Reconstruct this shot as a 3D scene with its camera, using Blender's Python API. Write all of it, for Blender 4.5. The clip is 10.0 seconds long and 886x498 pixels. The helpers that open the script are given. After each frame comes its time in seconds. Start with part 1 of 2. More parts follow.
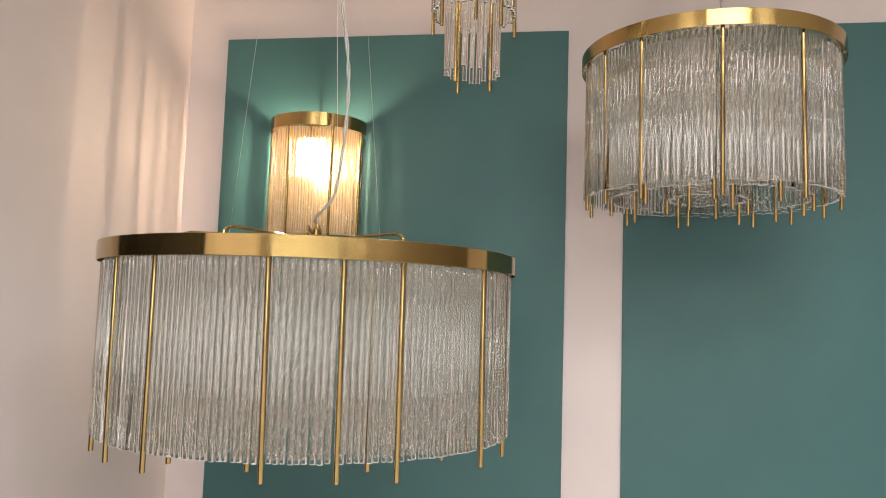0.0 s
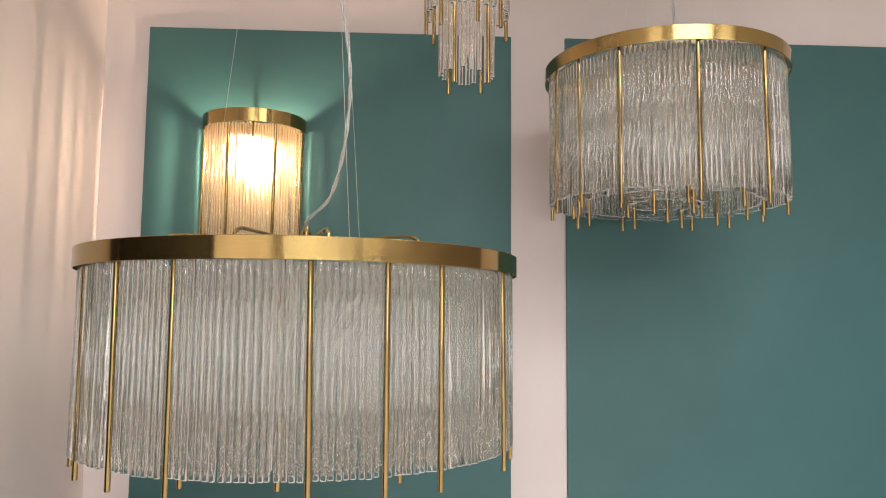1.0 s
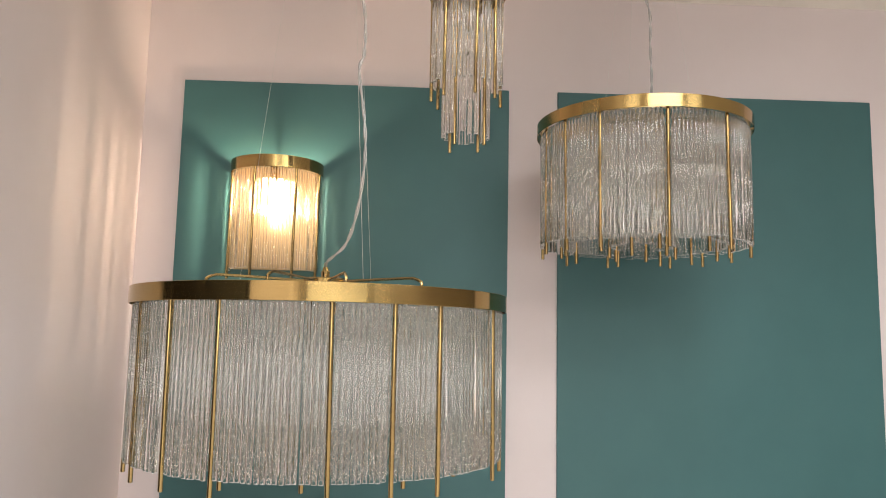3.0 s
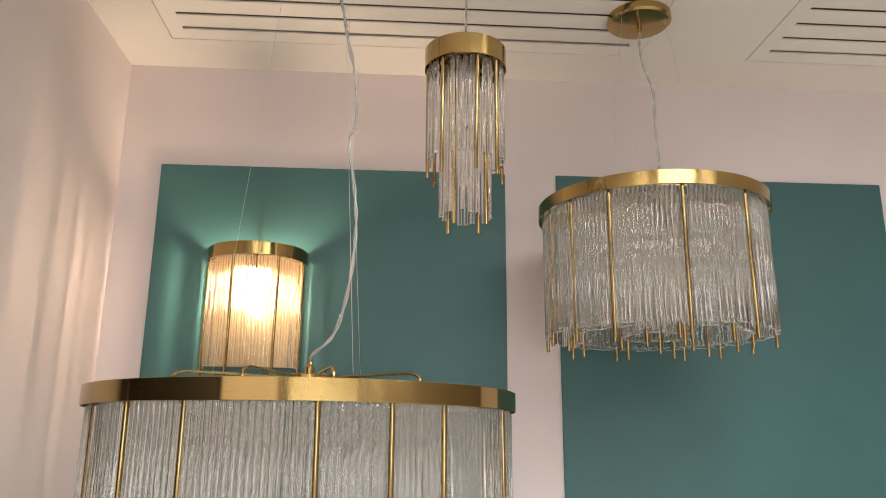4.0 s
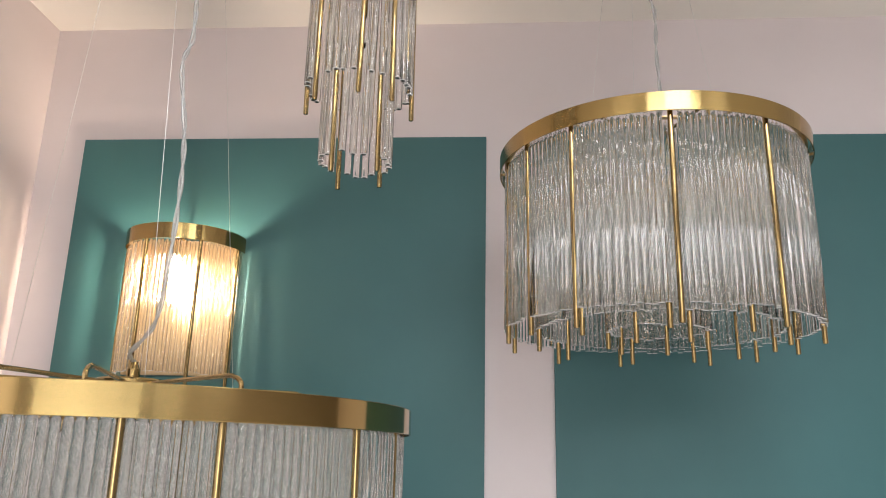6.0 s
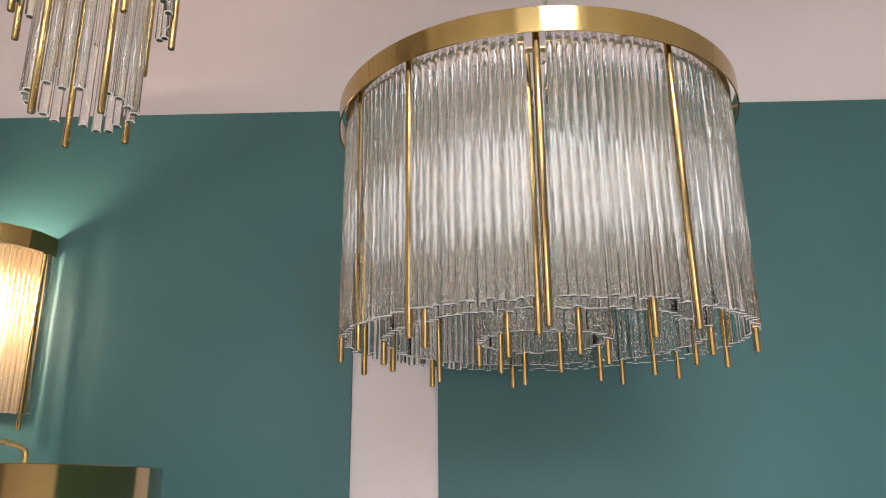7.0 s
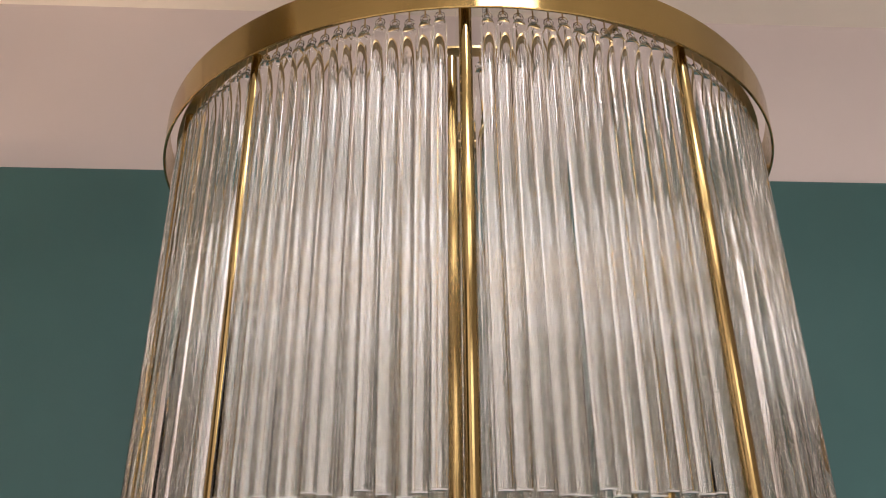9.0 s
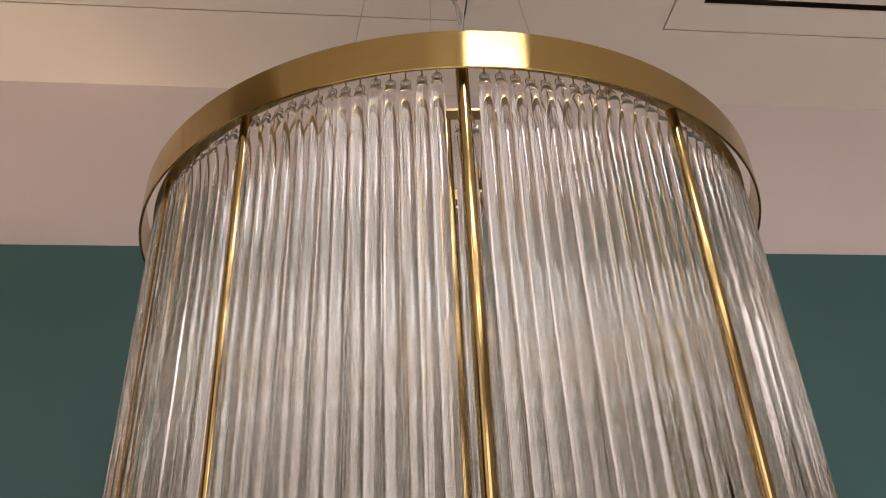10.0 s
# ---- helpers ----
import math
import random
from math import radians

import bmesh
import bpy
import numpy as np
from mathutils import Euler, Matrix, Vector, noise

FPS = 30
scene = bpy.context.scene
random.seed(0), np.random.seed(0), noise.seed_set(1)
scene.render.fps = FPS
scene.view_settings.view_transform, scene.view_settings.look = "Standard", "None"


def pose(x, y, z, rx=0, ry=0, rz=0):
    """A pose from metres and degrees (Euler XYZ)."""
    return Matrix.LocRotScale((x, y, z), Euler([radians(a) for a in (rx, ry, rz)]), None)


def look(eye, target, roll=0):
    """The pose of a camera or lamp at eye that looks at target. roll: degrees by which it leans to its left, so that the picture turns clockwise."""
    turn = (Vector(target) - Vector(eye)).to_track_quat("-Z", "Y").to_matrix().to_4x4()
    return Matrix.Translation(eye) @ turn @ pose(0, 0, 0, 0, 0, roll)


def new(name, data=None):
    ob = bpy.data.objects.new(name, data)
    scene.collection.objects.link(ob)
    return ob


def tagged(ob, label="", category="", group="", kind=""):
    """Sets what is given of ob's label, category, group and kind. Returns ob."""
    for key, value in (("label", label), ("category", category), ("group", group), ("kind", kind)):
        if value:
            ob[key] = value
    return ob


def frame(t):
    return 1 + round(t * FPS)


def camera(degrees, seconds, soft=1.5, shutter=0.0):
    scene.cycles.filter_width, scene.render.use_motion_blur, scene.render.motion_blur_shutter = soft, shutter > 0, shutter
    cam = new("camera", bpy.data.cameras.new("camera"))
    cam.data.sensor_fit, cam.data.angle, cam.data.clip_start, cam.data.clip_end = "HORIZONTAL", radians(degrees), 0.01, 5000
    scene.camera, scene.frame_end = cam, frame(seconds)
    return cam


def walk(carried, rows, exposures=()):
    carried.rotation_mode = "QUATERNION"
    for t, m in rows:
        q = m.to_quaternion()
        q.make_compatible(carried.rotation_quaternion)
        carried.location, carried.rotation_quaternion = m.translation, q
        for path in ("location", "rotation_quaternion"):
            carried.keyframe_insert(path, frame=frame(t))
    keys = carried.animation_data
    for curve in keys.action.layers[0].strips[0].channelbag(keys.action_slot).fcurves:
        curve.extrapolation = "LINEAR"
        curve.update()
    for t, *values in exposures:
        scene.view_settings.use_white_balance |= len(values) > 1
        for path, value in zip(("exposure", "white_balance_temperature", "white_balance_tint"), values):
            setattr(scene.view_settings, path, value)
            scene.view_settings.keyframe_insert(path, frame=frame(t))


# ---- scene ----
cam = camera(60.1, 10.0, soft=1.0)
PATH = [
    (0, (-0.101, -0.107, 1.442), (-0.415, 1.861, 1.615), 1.8),
    (0.5, (-0.271, -0.077, 1.442), (-0.367, 1.911, 1.639), 1.0),
    (1, (-0.453, -0.098, 1.436), (-0.351, 1.891, 1.626), 0.5),
    (1.5, (-0.483, -0.221, 1.419), (-0.354, 1.768, 1.585), 1.0),
    (2, (-0.44, -0.423, 1.42), (-0.354, 1.571, 1.554), 1.6),
    (3.5, (-0.463, -0.279, 1.474), (-0.374, 1.684, 1.848), 0.8),
    (4, (-0.477, -0.163, 1.468), (-0.358, 1.772, 1.959), 0.5),
    (4.5, (-0.462, -0.087, 1.478), (-0.366, 1.85, 1.966), 0.2),
    (4.8, (-0.380, -0.006, 1.481), (-0.394, 1.928, 1.988), 1.1),
    (5, (-0.310, 0.031, 1.488), (-0.419, 1.960, 2.005), 1.7),
    (5.2, (-0.246, 0.074, 1.492), (-0.437, 1.994, 2.018), 2.1),
    (6.3, (-0.017, 0.479, 1.503), (-0.105, 2.404, 2.036), 0.7),
    (6.5, (0.021, 0.568, 1.518), (-0.033, 2.492, 2.062), 0.3),
    (7, (0.143, 0.76, 1.554), (0.09, 2.673, 2.135), -0.5),
    (7.5, (0.338, 0.889, 1.59), (0.158, 2.772, 2.237), 0.5),
    (8, (0.415, 0.968, 1.608), (0.191, 2.829, 2.304), 2.2),
    (8.5, (0.327, 1.077, 1.674), (0.24, 2.936, 2.406), 2.0),
    (9, (0.202, 1.177, 1.71), (0.29, 3.003, 2.519), -0.3),
    (9.5, (0.143, 1.205, 1.717), (0.327, 2.98, 2.619), -1.2),
    (10, (0.171, 1.207, 1.707), (0.37, 2.928, 2.708), -2.6),
]
walk(cam, [(t, look(eye, target, roll)) for t, eye, target, roll in PATH],
     exposures=[(0, -0.10, 6180, 10), (2.0, -0.08, 6000, 10), (4.5, -0.21, 6180, 10), (6.5, 0.0, 5520, 9), (7.3, -0.01, 5950, 12), (8.0, -0.09, 6250, 14), (9.0, -0.36, 6350, 16), (10.0, -0.60, 6450, 18)])

scene.cycles.max_bounces, scene.cycles.transmission_bounces, scene.cycles.transparent_max_bounces = 24, 24, 40
scene.cycles.sample_clamp_indirect = 4.0

# ---- room light ----
CEIL = 2.777
LEFT, RIGHT, BACK, FRONT = -1.446, 3.4, 2.412, -4.6
world = bpy.data.worlds.new("world")
scene.world = world
world.use_nodes = True
world.node_tree.nodes["Background"].inputs["Color"].default_value = (0.9, 0.93, 1.0, 1)
world.node_tree.nodes["Background"].inputs["Strength"].default_value = 0.3


def area_lamp(name, eye, target, sx, sy, watts, colour):
    data = bpy.data.lights.new(name, "AREA")
    data.shape, data.size, data.size_y, data.energy, data.color = "RECTANGLE", sx, sy, watts, colour
    ob = new(name, data)
    ob.matrix_world = look(eye, target)
    return ob


# ceiling panels: x, y, length, depth, watts, cone
# first two follow the highlights; the others are added fill for walls and rods
LAMPS = [(0.45, -0.1, 1.1, 0.6, 19, 170), (0.42, 0.85, 0.3, 0.3, 9, 125), (-0.85, -0.4, 0.56, 0.56, 17, 135), (1.6, -0.1, 0.56, 0.56, 7, 135), (-0.3, -2.2, 1.2, 0.6, 30, 180), (1.7, -1.7, 1.2, 0.6, 24, 180), (0.6, -3.6, 1.8, 0.6, 18, 180)]
for lx, ly, lw, ld, watts, cone in LAMPS:
    area_lamp("ceiling_and_fill_lamp", (lx, ly, CEIL - 0.03), (lx, ly, 0), lw, ld, watts, (1.0, 0.96, 0.92)).data.spread = radians(cone)
area_lamp("shop_window_daylight", (0.9, FRONT + 0.1, 0.88), (0.9, 2.4, 0.88), 3.6, 1.4, 38, (1.0, 0.98, 0.93))


# ---- materials ----
def material(name):
    m = bpy.data.materials.new(name)
    m.use_nodes = True
    nt = m.node_tree
    return m, nt, nt.nodes["Principled BSDF"]


def noise_tex(nt, scale, detail=4.0, stretch=(1, 1, 1), rough=0.6):
    co = nt.nodes.new("ShaderNodeTexCoord")
    mp = nt.nodes.new("ShaderNodeMapping")
    mp.inputs["Scale"].default_value = stretch
    tx = nt.nodes.new("ShaderNodeTexNoise")
    tx.inputs["Scale"].default_value, tx.inputs["Detail"].default_value, tx.inputs["Roughness"].default_value = scale, detail, rough
    nt.links.new(co.outputs["Object"], mp.inputs["Vector"])
    nt.links.new(mp.outputs["Vector"], tx.inputs["Vector"])
    return tx.outputs["Fac"]


def ramp(nt, fac, stops):
    r = nt.nodes.new("ShaderNodeValToRGB")
    el = r.color_ramp.elements
    while len(el) < len(stops):
        el.new(0.5)
    for e, (p, c) in zip(el, stops):
        e.position, e.color = p, (*c, 1)
    nt.links.new(fac, r.inputs["Fac"])
    return r.outputs["Color"]


def bump(nt, fac, strength, distance):
    b = nt.nodes.new("ShaderNodeBump")
    b.inputs["Strength"].default_value, b.inputs["Distance"].default_value = strength, distance
    nt.links.new(fac, b.inputs["Height"])
    return b.outputs["Normal"]


def paint(name, dark, light, rough=0.55, grain=240.0, depth=0.0006):
    m, nt, p = material(name)
    nt.links.new(ramp(nt, noise_tex(nt, 1.7, 6), [(0.3, dark), (0.7, light)]), p.inputs["Base Color"])
    nt.links.new(bump(nt, noise_tex(nt, grain, 3), 0.35, depth), p.inputs["Normal"])
    p.inputs["Roughness"].default_value = rough
    return m


M_WALL = paint("wall_paint", (0.70, 0.62, 0.605), (0.745, 0.665, 0.65), 0.6)
M_CEIL = paint("ceiling_paint", (0.84, 0.79, 0.71), (0.88, 0.83, 0.75), 0.65)
M_TEAL = paint("teal_paint", (0.038, 0.116, 0.117), (0.048, 0.137, 0.137), 0.5)
M_FLOOR = paint("floor_tile", (0.54, 0.50, 0.46), (0.64, 0.60, 0.55), 0.3, 60.0)
M_SLOT_SHADE = paint("slot_shade", (0.09, 0.068, 0.042), (0.12, 0.09, 0.055), 0.8)
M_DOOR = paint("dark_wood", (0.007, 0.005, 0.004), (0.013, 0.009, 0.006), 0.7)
M_TAUPE = paint("taupe_paint", (0.22, 0.19, 0.165), (0.27, 0.235, 0.205), 0.5)
M_FRAME = paint("frame_grey", (0.2, 0.2, 0.2), (0.26, 0.26, 0.26), 0.4)


def metal(name, base, light, rough, stretch, brushed=False):
    m, nt, p = material(name)
    nt.links.new(ramp(nt, noise_tex(nt, 30, 5, stretch), [(0.3, base), (0.7, light)]), p.inputs["Base Color"])
    p.inputs["Metallic"].default_value = 1.0
    r = nt.nodes.new("ShaderNodeMapRange")
    r.inputs["To Min"].default_value, r.inputs["To Max"].default_value = rough - 0.05, rough + 0.07
    nt.links.new(noise_tex(nt, 45, 5, stretch), r.inputs["Value"])
    nt.links.new(r.outputs["Result"], p.inputs["Roughness"])
    if brushed:
        tan = nt.nodes.new("ShaderNodeTangent")
        tan.direction_type, tan.axis = "RADIAL", "Z"
        nt.links.new(tan.outputs["Tangent"], p.inputs["Tangent"])
        p.inputs["Anisotropic"].default_value, p.inputs["Anisotropic Rotation"].default_value = 1.0, 0.25
    return m


M_BRASS = metal("brushed_brass", (0.42, 0.293, 0.11), (0.47, 0.333, 0.13), 0.145, (0.6, 0.6, 40), True)
M_ROD = metal("satin_brass", (0.41, 0.295, 0.125), (0.47, 0.34, 0.145), 0.14, (1, 1, 1))
M_PLATE = metal("pale_gold_plate", (0.60, 0.47, 0.28), (0.66, 0.52, 0.32), 0.36, (1, 1, 1))
M_PIN = metal("brass_pin", (0.5, 0.36, 0.18), (0.6, 0.44, 0.22), 0.35, (1, 1, 1))
M_STEEL = metal("steel_wire", (0.62, 0.60, 0.56), (0.75, 0.73, 0.7), 0.35, (1, 1, 1))


# White paint for the bright glint at the rods' lower ends.
M_END_GLINT = paint("rod_end_glint", (0.78, 0.78, 0.77), (0.86, 0.86, 0.85), 0.35, 900.0)


def glass(name, tint, rough, clear, haze):
    """Solid rod glass that bends what stands behind it; a clear share lets lamp light pass straight on, a haze paints
    in a little pale brightness.
    """
    m, nt, p = material(name)
    p.inputs["Base Color"].default_value = (*tint, 1)
    p.inputs["Roughness"].default_value = rough
    p.inputs["IOR"].default_value = 1.47
    p.inputs["Transmission Weight"].default_value = 1.0
    t = nt.nodes.new("ShaderNodeBsdfTransparent")
    t.inputs["Color"].default_value = (*tint, 1)
    mix = nt.nodes.new("ShaderNodeMixShader")
    mix.inputs["Fac"].default_value = clear
    nt.links.new(p.outputs["BSDF"], mix.inputs[1])
    nt.links.new(t.outputs["BSDF"], mix.inputs[2])
    back, front, milk, body = (nt.nodes.new(k) for k in ("ShaderNodeBsdfTranslucent", "ShaderNodeBsdfDiffuse", "ShaderNodeMixShader", "ShaderNodeMixShader"))
    for n in (back, front):
        n.inputs["Color"].default_value = (0.88, 0.87, 0.84, 1)
    nt.links.new(back.outputs["BSDF"], milk.inputs[1])
    nt.links.new(front.outputs["BSDF"], milk.inputs[2])
    body.inputs["Fac"].default_value = haze
    nt.links.new(mix.outputs["Shader"], body.inputs[1])
    nt.links.new(milk.outputs["Shader"], body.inputs[2])
    nt.links.new(body.outputs["Shader"], nt.nodes["Material Output"].inputs["Surface"])
    return m


M_GLASS = glass("clear_glass", (0.992, 0.99, 0.982), 0.0, 0.0, 0.0)
# Haze whitens the pendant's rods in place of the light they catch.
M_GLASS_THICK = glass("thick_rod_glass", (0.992, 0.992, 0.99), 0.05, 0.0, 0.05)
# Warm tint puts the sconce's amber glow into its glass colour.
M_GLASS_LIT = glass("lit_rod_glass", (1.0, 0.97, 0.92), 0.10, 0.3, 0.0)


def cord_material():
    m, nt, p = material("clear_cord")
    nt.links.new(ramp(nt, noise_tex(nt, 300, 3), [(0.3, (0.66, 0.65, 0.62)), (0.7, (0.82, 0.81, 0.78))]), p.inputs["Base Color"])
    p.inputs["Roughness"].default_value = 0.25
    p.inputs["Transmission Weight"].default_value = 0.6
    return m


M_CORD = cord_material()


def glow(name, colour, strength):
    m, nt, p = material(name)
    p.inputs["Base Color"].default_value = (0.9, 0.85, 0.75, 1)
    p.inputs["Emission Color"].default_value = (*colour, 1)
    p.inputs["Emission Strength"].default_value = strength
    return m


M_BULB = glow("lit_bulb", (1.0, 0.73, 0.49), 1180.0)
M_SKY = glow("daylit_pane", (1.0, 0.98, 0.93), 0.6)
M_PANEL = glow("lamp_diffuser", (1.0, 0.95, 0.88), 6.0)


# ---- mesh helpers ----
def mesh_of(name, bm, mats, smooth=True):
    me = bpy.data.meshes.new(name)
    bm.normal_update()
    if smooth:
        for f in bm.faces:
            f.smooth = True
        for e in bm.edges:
            e.smooth = len(e.link_faces) == 2 and e.calc_face_angle(0) < 0.5
    bm.to_mesh(me)
    bm.free()
    for m in (mats if isinstance(mats, (list, tuple)) else [mats]):
        me.materials.append(m)
    return me


def part(name, bm, mat, parent, label=""):
    me = bm if isinstance(bm, bpy.types.Mesh) else mesh_of(name, bm, mat)
    ob = new(name, me)
    ob.parent = parent
    if label:
        tagged(ob, label)
    return ob


def thing(name, at, label, category, group="", kind=""):
    ob = new(name)
    ob.empty_display_size = 0.05
    ob.location = at
    return tagged(ob, label, category, group, kind)


def box(bm, lo, hi, mat=0):
    v = [bm.verts.new((x, y, z)) for x in (lo[0], hi[0]) for y in (lo[1], hi[1]) for z in (lo[2], hi[2])]
    for q in ((0, 1, 3, 2), (4, 6, 7, 5), (0, 4, 5, 1), (2, 3, 7, 6), (0, 2, 6, 4), (1, 5, 7, 3)):
        bm.faces.new([v[i] for i in q]).material_index = mat


def bevelled_box(lo, hi, r):
    bm = bmesh.new()
    box(bm, lo, hi)
    bmesh.ops.bevel(bm, geom=bm.edges[:], offset=r, segments=2, affect="EDGES", profile=0.5)
    return bm


def lathe(profile, segs, mat=0, bm=None, a0=0.0, a1=2 * math.pi):
    """Turn a closed or open outline of (radius, height) about z."""
    bm = bm or bmesh.new()
    full = abs(a1 - a0 - 2 * math.pi) < 1e-6
    n = segs if full else segs + 1
    rings = []
    for r, z in profile:
        if r < 1e-6:
            rings.append([bm.verts.new((0, 0, z))] * n)
        else:
            rings.append([bm.verts.new((r * math.cos(a0 + (a1 - a0) * k / segs), r * math.sin(a0 + (a1 - a0) * k / segs), z)) for k in range(n)])
    for lo, hi in zip(rings, rings[1:]):
        for k in range(segs):
            q = []
            for v in (lo[k], lo[(k + 1) % n], hi[(k + 1) % n], hi[k]):
                if v not in q:
                    q.append(v)
            if len(q) > 2:
                bm.faces.new(q).material_index = mat
    return bm


def tube(points, r, segs=8, bm=None, mat=0):
    """A round bar along points, with flat ends."""
    bm = bm or bmesh.new()
    pts = [Vector(p) for p in points]
    rings, side = [], None
    for i, p in enumerate(pts):
        d = (pts[min(i + 1, len(pts) - 1)] - pts[max(i - 1, 0)]).normalized()
        if side is None:
            side = d.orthogonal().normalized()
        side = (side - d * side.dot(d)).normalized()
        up = d.cross(side)
        rings.append([bm.verts.new(p + r * (side * math.cos(a) + up * math.sin(a))) for a in (2 * math.pi * k / segs for k in range(segs))])
    for lo, hi in zip(rings, rings[1:]):
        for k in range(segs):
            bm.faces.new((lo[k], lo[(k + 1) % segs], hi[(k + 1) % segs], hi[k])).material_index = mat
    bm.faces.new(rings[0][::-1]).material_index = mat
    bm.faces.new(rings[-1]).material_index = mat
    return bm


def smooth_path(points, steps=8):
    """Points of a soft curve through the given ones."""
    p = [Vector(q) for q in points]
    p = [2 * p[0] - p[1]] + p + [2 * p[-1] - p[-2]]
    out = []
    for i in range(1, len(p) - 2):
        for k in range(steps):
            t = k / steps
            out.append(0.5 * (2 * p[i] + (p[i + 1] - p[i - 1]) * t + (2 * p[i - 1] - 5 * p[i] + 4 * p[i + 1] - p[i + 2]) * t * t + (3 * p[i] - p[i - 1] - 3 * p[i + 1] + p[i + 2]) * t ** 3))
    return out + [p[-2]]


def on_ring(radius, degrees, z=0.0):
    """0 degrees faces the room (-y), 90 degrees is +x."""
    a = radians(degrees)
    return Vector((radius * math.sin(a), -radius * math.cos(a), z))


def glass_rod_mesh(length, r=0.0054, mat=None):
    """A solid glass rod with softened ends, hung by a small eye and a pin; the top of its glass is at z 0."""
    bm = lathe([(0, -length), (r * 0.72, -length + 0.0002), (r * 0.94, -length + 0.001), (r, -length + 0.0026), (r, -0.007), (r * 0.93, -0.005), (r * 0.75, -0.0025), (r * 0.45, -0.0008), (0, 0.0)], 16)
    # A thin ring near the tip carries the painted glint.
    for f in bm.faces:
        if -length + 0.0003 < f.calc_center_median().z < -length + 0.0012:
            f.material_index = 2
    eye = [(0.0031 * math.sin(a), 0, 0.0022 - 0.0031 * math.cos(a)) for a in (2 * math.pi * k / 9 for k in range(10))]
    tube(eye, 0.0013, 6, bm, 0)
    tube([(0, 0, 0.004), (0, 0, 0.018)], 0.0007, 5, bm, 1)
    return mesh_of("glass_rod", bm, [mat or M_GLASS, M_PIN, M_END_GLINT])


def brass_rod_mesh(length, r=0.0051):
    bm = lathe([(0, -length), (r * 0.55, -length), (r * 0.6, -length + 0.0008), (r * 0.9, -length + 0.0008), (r, -length + 0.0018), (r, -0.001), (r * 0.8, 0.0), (0, 0)], 14)
    return mesh_of("brass_rod", bm, M_ROD)


def band_mesh(r, height, a0=0.0, a1=2 * math.pi, segs=128, wall=0.0025):
    """A flat brass hoop with rolled edges, its lower edge at z 0."""
    h, w = height, wall
    out = [(r - w, 0.0008), (r - w * 0.6, 0), (r - w * 0.25, 0), (r, 0.0008), (r, h - 0.0008), (r - w * 0.25, h), (r - w * 0.6, h), (r - w, h - 0.0008), (r - w, 0.0008)]
    return lathe(out, segs, 0, None, a0, a1)


def rods_on_ring(owner, mesh, name, radius, angles, z, jitter, lean=0.35):
    for a in angles:
        ob = part(name, mesh, None, owner)
        p = on_ring(radius + random.uniform(-0.0006, 0.0006), a)
        ob.matrix_basis = pose(p.x, p.y, z + random.uniform(-jitter, jitter), random.gauss(0, lean), random.gauss(0, lean), a)


def spread(count, start=0.0, avoid=(), gap=1.0, lo=-180.0, hi=180.0):
    """Even angles between lo and hi, leaving out those closer than gap to the brass rods."""
    step = (hi - lo) / count
    got = [lo + start + step * (k + 0.5) + random.uniform(-0.05, 0.05) * step for k in range(count)]
    return [a for a in got if all(abs((a - b + 180) % 360 - 180) > gap for b in avoid)]


# ---- the room ----
def slab(name, lo, hi, mat, label, category, r=0.0):
    bm = bmesh.new()
    box(bm, lo, hi)
    ob = new(name, mesh_of(name, bm, mat, False))
    return tagged(ob, label, category, kind="structure")


slab("floor", (LEFT - 0.15, FRONT - 0.15, -0.1), (RIGHT + 0.15, BACK + 0.15, 0), M_FLOOR, "beige stone tile showroom floor", "floor")
slab("wall_back", (LEFT - 0.15, BACK, 0), (RIGHT + 0.15, BACK + 0.15, CEIL + 0.1), M_WALL, "pale pinkish white painted plaster wall", "wall")
slab("wall_left", (LEFT - 0.15, FRONT, 0), (LEFT, BACK, CEIL + 0.1), M_WALL, "pale pinkish white side wall lit by the sconce", "wall")
slab("wall_right", (RIGHT, FRONT, 0), (RIGHT + 0.15, BACK, CEIL + 0.1), M_TAUPE, "warm beige painted wall", "wall")
slab("wall_front", (LEFT - 0.15, FRONT - 0.15, 0), (RIGHT + 0.15, FRONT, CEIL + 0.1), M_TAUPE, "warm beige painted wall", "wall")


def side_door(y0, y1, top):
    """Unseen dark door in a frame on the side wall, added so the brass hoop reflects something dark."""
    ob = thing("door_1", (LEFT, (y0 + y1) / 2, 0), "assumed dark wooden door in a dark frame, unseen, added for reflections", "door", "", "structure")
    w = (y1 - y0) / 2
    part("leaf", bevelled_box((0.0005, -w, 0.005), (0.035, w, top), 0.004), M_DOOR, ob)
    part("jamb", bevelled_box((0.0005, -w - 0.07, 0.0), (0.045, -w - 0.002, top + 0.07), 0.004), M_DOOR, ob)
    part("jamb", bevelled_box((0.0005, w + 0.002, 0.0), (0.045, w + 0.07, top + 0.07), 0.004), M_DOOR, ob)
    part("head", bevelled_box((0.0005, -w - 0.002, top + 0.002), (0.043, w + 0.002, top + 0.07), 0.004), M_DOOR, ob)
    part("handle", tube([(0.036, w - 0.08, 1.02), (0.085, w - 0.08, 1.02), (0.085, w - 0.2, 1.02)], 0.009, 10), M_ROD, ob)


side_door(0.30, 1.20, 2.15)


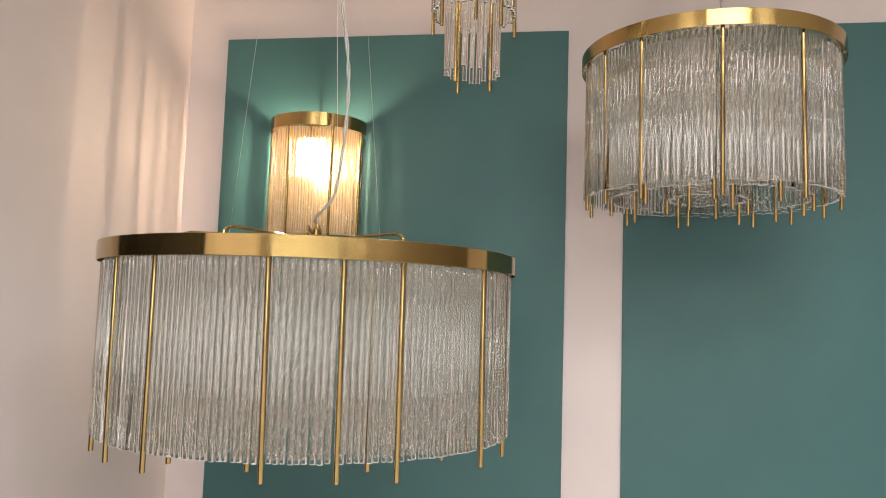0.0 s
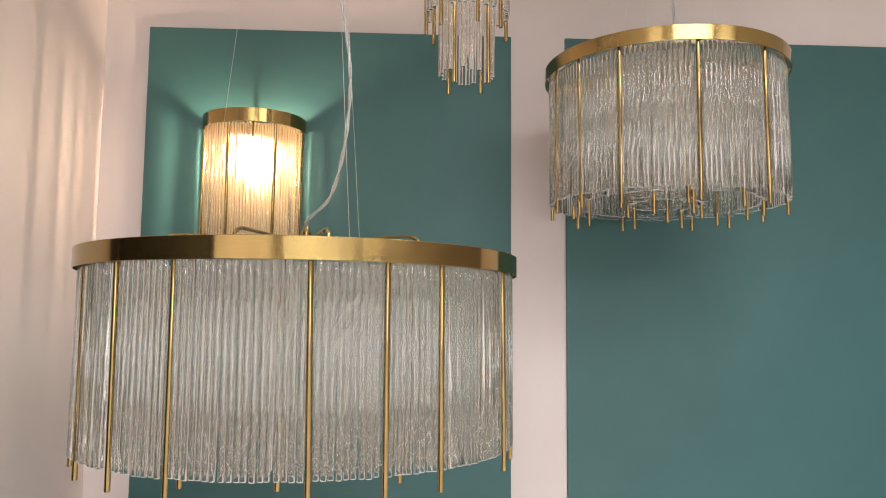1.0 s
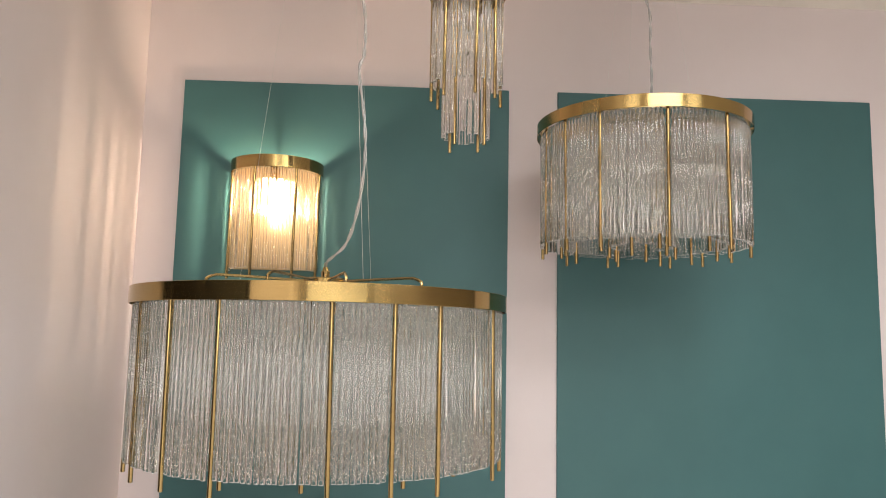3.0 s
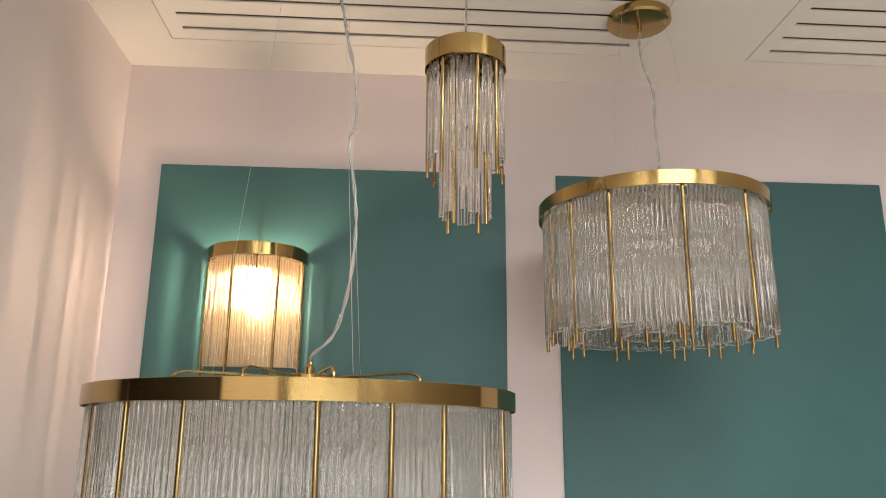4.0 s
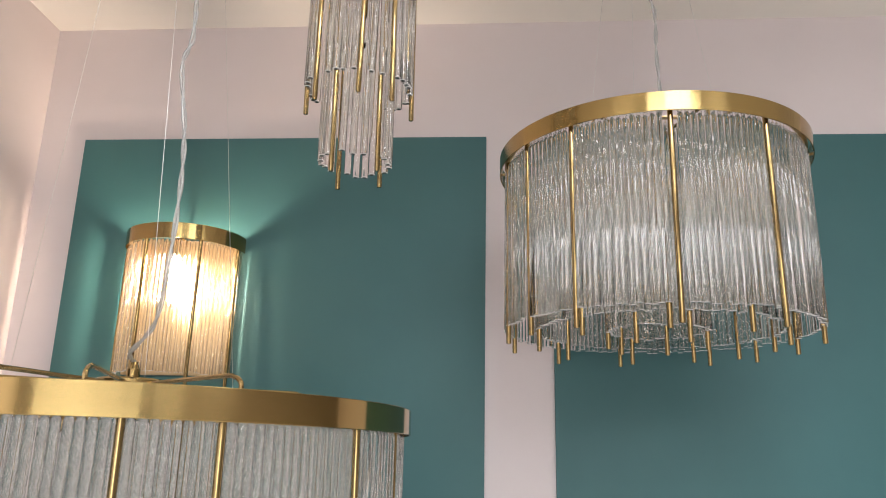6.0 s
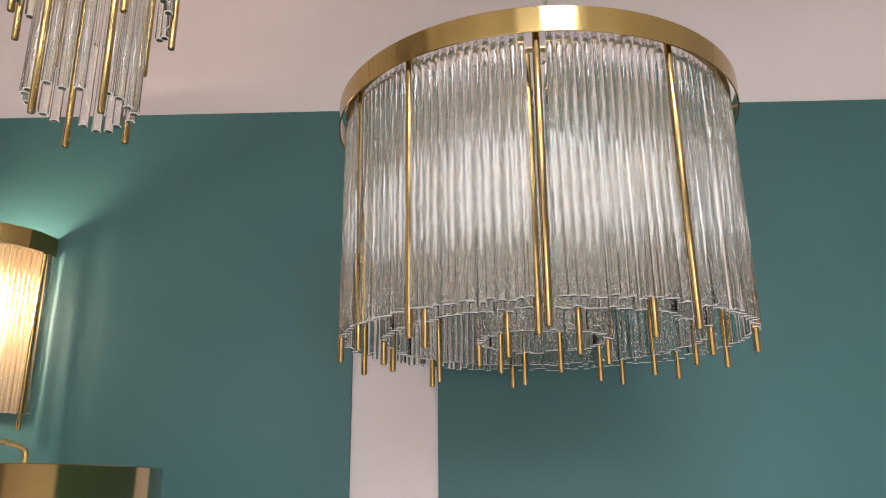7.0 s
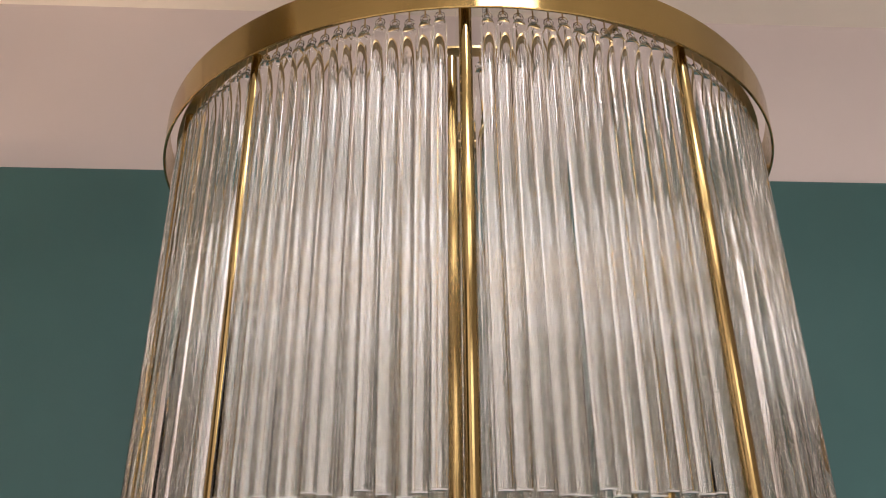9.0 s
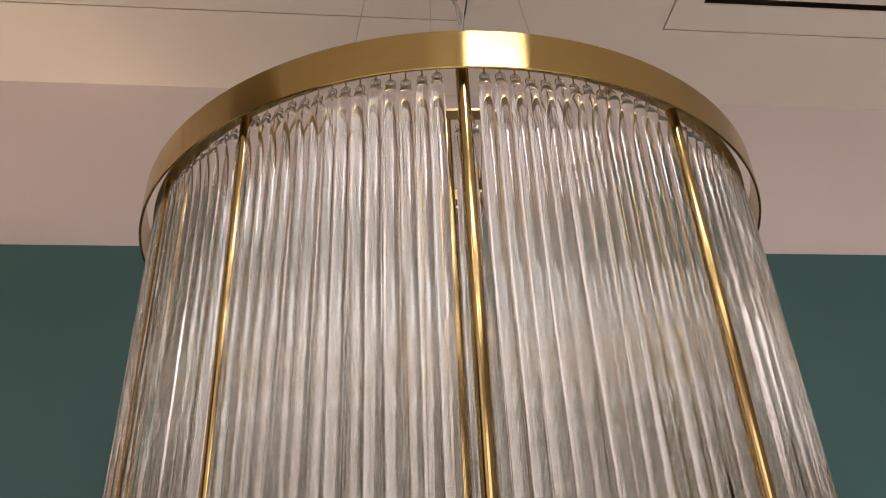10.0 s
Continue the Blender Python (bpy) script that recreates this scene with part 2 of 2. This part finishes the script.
def front_window(x, z, w, hgt):
    """The shop window behind the camera."""
    ob = thing("window_1", (x, FRONT, z), "wide shop window in a dark grey metal frame", "window", "", "structure")
    bars = [((-w - 0.06, 0.0005, -hgt - 0.06), (w + 0.06, 0.06, -hgt)), ((-w - 0.06, 0.0005, hgt), (w + 0.06, 0.06, hgt + 0.06)),
            ((-w - 0.06, 0.0005, -hgt), (-w, 0.06, hgt)), ((w, 0.0005, -hgt), (w + 0.06, 0.06, hgt))]
    for lo, hi in bars:
        part("window_frame", bevelled_box(lo, hi, 0.004), M_FRAME, ob)
    part("pane", bevelled_box((-w, 0.012, -hgt), (w, 0.022, hgt), 0.002), M_SKY, ob, "bright daylit pane")


front_window(0.9, 0.88, 1.85, 0.74)

# air outlets let into the ceiling: x from, x to, y from, y to
OUTLETS = [(-1.246, 0.343, 1.60, 2.207), (0.727, 2.30, 1.60, 2.207)]


def build_ceiling():
    bm = bmesh.new()
    x0, x1, y0, y1 = LEFT - 0.15, RIGHT + 0.15, FRONT - 0.15, BACK + 0.15
    g = 0.003
    ya, yb = OUTLETS[0][2] - g, OUTLETS[0][3] + g
    box(bm, (x0, y0, CEIL), (x1, ya, CEIL + 0.1))
    box(bm, (x0, yb, CEIL), (x1, y1, CEIL + 0.1))
    edges = [x0] + [v for o in OUTLETS for v in (o[0] - g, o[1] + g)] + [x1]
    for a, b in zip(edges[0::2], edges[1::2]):
        box(bm, (a, ya, CEIL), (b, yb, CEIL + 0.1))
    ob = new("ceiling", mesh_of("ceiling", bm, M_CEIL, False))
    tagged(ob, "off-white flat plaster ceiling with let-in air outlets", "ceiling", kind="structure")


build_ceiling()


def air_outlet(x0, x1, y0, y1):
    """A flush panel with long dark slots, and a plate above it painted dark for the shade inside."""
    ob = thing("air_outlet", ((x0 + x1) / 2, (y0 + y1) / 2, CEIL), "off-white ceiling air outlet panel with long dark slots", "air vent", "ceiling air outlets")
    w, d = (x1 - x0) / 2, (y1 - y0) / 2
    end, slot, pitch, first = 0.052, 0.017, 0.088, 0.071
    slots = [d - first - pitch * k for k in range(6)]
    bm = bmesh.new()
    box(bm, (-w, -d, 0), (-w + end, d, 0.005))
    part("panel_end", bm, M_CEIL, ob)
    bm = bmesh.new()
    box(bm, (w - end, -d, 0), (w, d, 0.005))
    part("panel_end", bm, M_CEIL, ob)
    edges = [d] + [v for s in slots for v in (s + slot / 2, s - slot / 2)] + [-d]
    for a, b in zip(edges[0::2], edges[1::2]):
        bm = bmesh.new()
        box(bm, (-w + end, b, 0), (w - end, a, 0.005))
        part("slat", mesh_of("slat", bm, M_CEIL, False), None, ob)
    # Backing plate: the shade in the slots is put into its dark colour.
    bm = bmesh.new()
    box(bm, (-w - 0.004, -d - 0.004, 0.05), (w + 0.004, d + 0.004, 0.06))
    part("slot_backing", bm, M_SLOT_SHADE, ob, "plate behind the slots, painted dark for the duct's shade")


for o in OUTLETS:
    air_outlet(*o)


def wall_panel(x0, x1):
    bm = bevelled_box((x0, BACK - 0.012, 0.0), (x1, BACK, 2.4), 0.0012)
    ob = new("wall_panel", mesh_of("wall_panel", bm, M_TEAL, False))
    tagged(ob, "dark teal painted display board fixed on the wall", "wall panel", "teal display boards")


wall_panel(-1.301, -0.1)
wall_panel(0.084, 1.285)


def ceiling_light(x, y, w, d):
    ob = thing("ceiling_light", (x, y, CEIL), "white ceiling light panel in a thin grey frame, out of view, some added as fill", "ceiling light", "ceiling light panels")
    bm = bmesh.new()
    for lo, hi in (((-w - 0.02, -d - 0.02), (w + 0.02, -d)), ((-w - 0.02, d), (w + 0.02, d + 0.02)), ((-w - 0.02, -d), (-w, d)), ((w, -d), (w + 0.02, d))):
        box(bm, (*lo, -0.028), (*hi, 0.0))
    part("frame", bm, M_FRAME, ob)
    bm = bmesh.new()
    box(bm, (-w, -d, -0.018), (w, d, -0.01))
    part("diffuser", bm, M_PANEL, ob)


# ---- hanging lamps ----
def canopy(owner, z, r=0.098, shift=0.0):
    part("canopy", lathe([(0, z - 0.034), (r * 0.62, z - 0.033), (r * 0.93, z - 0.028), (r, z - 0.022), (r, z - 0.002), (r * 0.97, z), (0, z)], 64), M_BRASS, owner, "round brass ceiling canopy").location = (0, shift, 0)
    part("cord_grip", lathe([(0, z - 0.062), (0.005, z - 0.062), (0.007, z - 0.058), (0.007, z - 0.03), (0, z - 0.03)], 20), M_ROD, owner).location = (0, shift, 0)


def tiered_chandelier(centre, bottom, band_r, band_h, tiers, drop, tip, name_label, group, cable, wires_r, arm_r, arm_angles, wire_at, shift=0.0, jitter=0.0026):
    """A hoop with rings of glass rods and brass rods under it. bottom: height of the hoop's lower edge; tiers: ring radius, number of glass rods, brass angles."""
    ob = thing("chandelier", (centre[0], centre[1], bottom), name_label, "chandelier", group)
    part("rim_band", band_mesh(band_r, band_h), M_BRASS, ob, "wide brushed brass hoop")
    g_mesh, b_mesh = glass_rod_mesh(drop + 0.012, 0.0056), brass_rod_mesh(tip + 0.012)
    for n, (r, count, brass) in enumerate(tiers):
        hoop = lathe([(r - 0.006, 0.020), (r + 0.006, 0.020), (r + 0.006, 0.0225), (r - 0.006, 0.0225), (r - 0.006, 0.020)], 96)
        part("hanging_ring", hoop, M_PIN, ob)
        rods_on_ring(ob, b_mesh, "brass_rod", r + 0.001, brass, 0.012, 0.002, 0.3)
        rods_on_ring(ob, g_mesh, "glass_rod", r, spread(count, 0.0, brass, 360 / count * 0.62), 0.003, jitter, 0.2)
    for a in arm_angles:
        p = on_ring(1, a)
        pts = [p * 0.03 + Vector((0, 0, band_h + 0.032)), p * (arm_r - 0.05) + Vector((0, 0, band_h + 0.034)), p * (arm_r - 0.02) + Vector((0, 0, band_h + 0.032)), p * (arm_r - 0.005) + Vector((0, 0, band_h + 0.026)), p * arm_r + Vector((0, 0, band_h + 0.018)), p * arm_r + Vector((0, 0, 0.024))]
        part("arm", tube(smooth_path(pts, 5), 0.0036, 8), M_ROD, ob, "bent brass support arm")
        q = [p * arm_r + Vector((0, 0, 0.024)), p * (band_r - 0.003) + Vector((0, 0, 0.024))]
        part("spoke", tube(q, 0.003, 6), M_PIN, ob)
    z = band_h + 0.024
    part("hub", lathe([(0, z), (0.055, z), (0.057, z + 0.002), (0.057, z + 0.014), (0.054, z + 0.017), (0.014, z + 0.016), (0.011, z + 0.019), (0.011, z + 0.034), (0.008, z + 0.038), (0.006, z + 0.046), (0, z + 0.046)], 40), M_BRASS, ob, "round brass hub with a cord grip")
    up = CEIL - bottom
    canopy(ob, up, 0.098, shift)
    pts = [(0, 0, z + 0.045)] + [(x - centre[0], y - centre[1], h - bottom) for x, y, h in cable] + [(0, shift, up - 0.06)]
    path = smooth_path(pts, 10)
    twin = [p + Vector((0.0023 * math.cos(i * 0.55), 0.0023 * math.sin(i * 0.55), 0)) for i, p in enumerate(path)]
    other = [p - Vector((0.0023 * math.cos(i * 0.55), 0.0023 * math.sin(i * 0.55), 0)) for i, p in enumerate(path)]
    bm = tube(twin, 0.0023, 8)
    tube(other, 0.0023, 8, bm)
    part("cable", bm, M_CORD, ob, "twisted clear plastic power cord")
    for a in wire_at:
        p = on_ring(1, a)
        part("suspension_wire", tube([p * wires_r + Vector((0, 0, z + 0.004)), p * 0.078 + Vector((0, shift, up - 0.03))], 0.0005, 6), M_STEEL, ob, "thin steel suspension wire")
    return ob


# the wide one, at eye height
BIG = (-0.667, 1.583)
big_outer = [-73.5, -56, -38.3, -21, 8.3, 25, 39.2, 66.5, 84, 107, 125, 143, 161, 179, 197, 215, 233, 251, 269]
big_inner = [-64, -28, 1.5, 37, 69, 105, 141, 177, 213, 249]
tiered_chandelier(BIG, 1.533, 0.460, 0.039, [(0.444, 226, big_outer), (0.350, 178, big_inner)], 0.340, 0.384,
                  "wide unlit round brass and glass rod chandelier hung low", "glass rod chandeliers",
                  [(-0.659, 1.55, 1.654), (-0.611, 1.52, 1.698), (-0.582, 1.48, 1.786), (-0.569, 1.46, 1.903), (-0.574, 1.46, 2.002), (-0.59, 1.46, 2.117), (-0.578, 1.46, 2.17), (-0.582, 1.46, 2.277), (-0.606, 1.47, 2.393), (-0.617, 1.48, 2.455)],
                  0.215, 0.30, [-60, -18, 15, 54, 120, 162, 195, 234], [-90, 30, 150], -0.07, 0.0012)

# the middle one, higher up
ROUND = (0.266, 1.957)
r_outer = [-175, -144, -109, -81.5, -61, -38.5, -4.3, 30.5, 69.5, 102.5, 125, 146]
r_mid = [-178, -136, -104.5, -84, -45, -7, 29, 69, 98, 125.5, 150.5]
r_inner = [-141, -100, -38, 26, 89, 158]
tiered_chandelier(ROUND, 2.110, 0.329, 0.038, [(0.312, 162, r_outer), (0.250, 130, r_mid), (0.100, 52, r_inner)], 0.340, 0.384,
                  "unlit round three-ring brass and glass rod chandelier", "glass rod chandeliers",
                  [(0.292, 1.957, 2.235), (0.299, 1.957, 2.29), (0.296, 1.957, 2.41), (0.296, 1.957, 2.52), (0.272, 1.957, 2.60), (0.262, 1.957, 2.67)],
                  0.16, 0.22, [20 + 60 * k for k in range(6)], [-60, 60, 180])


def small_pendant(centre, bottom):
    ob = thing("pendant_lamp", (centre[0], centre[1], bottom), "narrow two-tier brass and glass rod pendant lamp", "pendant lamp")
    part("rim_band", band_mesh(0.102, 0.053, segs=72), M_BRASS, ob, "brushed brass cylinder cap")
    part("top_plate", lathe([(0, 0.047), (0.099, 0.047), (0.099, 0.050), (0, 0.050)], 64), M_BRASS, ob)
    outer, inner = [-131, -85, -40, 13, 46, 105, 160], [-138, -32, 47, 144]
    g1, g2 = glass_rod_mesh(0.242, 0.0062, M_GLASS_THICK), glass_rod_mesh(0.381, 0.0062, M_GLASS_THICK)
    b1, b2 = brass_rod_mesh(0.302, 0.0044), brass_rod_mesh(0.423, 0.0044)
    rods_on_ring(ob, b1, "brass_rod", 0.094, outer, 0.012, 0.003, 0.3)
    rods_on_ring(ob, g1, "glass_rod", 0.091, spread(36, 0, outer, 6), -0.002, 0.004)
    rods_on_ring(ob, b2, "brass_rod", 0.060, inner, 0.012, 0.003, 0.3)
    rods_on_ring(ob, g2, "glass_rod", 0.058, spread(22, 0, inner, 9), -0.002, 0.004)
    for r in (0.091, 0.058):
        part("hanging_ring", lathe([(r - 0.005, 0.022), (r + 0.005, 0.022), (r + 0.005, 0.025), (r - 0.005, 0.025), (r - 0.005, 0.022)], 64), M_PIN, ob)
    part("lamp_holder", lathe([(0, -0.09), (0.014, -0.09), (0.016, -0.086), (0.016, -0.02), (0.019, -0.018), (0.019, 0.05), (0, 0.05)], 32), M_ROD, ob)
    part("bulb", lathe([(0, -0.155), (0.008, -0.153), (0.015, -0.142), (0.017, -0.13), (0.015, -0.115), (0.011, -0.1), (0.010, -0.09), (0, -0.09)], 28), M_GLASS, ob, "unlit clear bulb")
    up = CEIL - bottom
    canopy(ob, up, 0.06)
    part("cable", tube([(0, 0, 0.05), (0.002, 0, up * 0.5), (0, 0, up - 0.06)], 0.0026, 8), M_CORD, ob, "thin clear power cord")


small_pendant((-0.317, 1.585), 2.372)


def wall_sconce(x, bottom):
    """Half-round lamp on the board, lit."""
    ob = thing("wall_sconce", (x, BACK - 0.012, bottom), "lit half-round brass and glass rod wall lamp", "wall lamp")
    r = 0.166
    part("rim_band", band_mesh(r, 0.043, math.pi, 2 * math.pi, 72), M_BRASS, ob, "half-round brushed brass band")
    part("back_plate", bevelled_box((-0.148, -0.010, -0.345), (0.148, -0.0005, 0.034), 0.003), M_PLATE, ob, "pale gold back plate")
    part("hanging_ring", lathe([(r - 0.017, 0.02), (r - 0.004, 0.02), (r - 0.004, 0.0225), (r - 0.017, 0.0225), (r - 0.017, 0.02)], 64, 0, None, math.pi, 2 * math.pi), M_PIN, ob)
    brass = [-73, -19, 34, 80]
    rods_on_ring(ob, brass_rod_mesh(0.395), "brass_rod", 0.158, brass, 0.012, 0.002, 0.2)
    pairs = [a + (0.32 if k % 2 else -0.32) for k, a in enumerate(spread(42, 0, (), 0, -90, 90))]
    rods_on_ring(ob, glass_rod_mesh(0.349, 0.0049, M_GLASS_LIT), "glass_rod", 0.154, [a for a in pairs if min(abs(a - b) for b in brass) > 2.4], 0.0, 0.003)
    part("lamp_holder", lathe([(0, -0.03), (0.011, -0.03), (0.012, -0.027), (0.012, 0.04), (0, 0.04)], 24), M_ROD, ob).location = (0, -0.08, 0)
    part("bulb", lathe([(0, -0.158), (0.004, -0.157), (0.008, -0.152), (0.0095, -0.143), (0.0095, -0.055), (0.008, -0.036), (0, -0.031)], 24), M_BULB, ob, "lit warm tube bulb").location = (0, -0.08, 0)
    part("bracket", tube([(0, -0.008, 0.03), (0, -0.08, 0.03)], 0.004, 8), M_ROD, ob)


wall_sconce(-0.946, 2.047)

for lx, ly, lw, ld, watts, cone in LAMPS:
    ceiling_light(lx, ly, lw / 2 + 0.02, ld / 2 + 0.02)
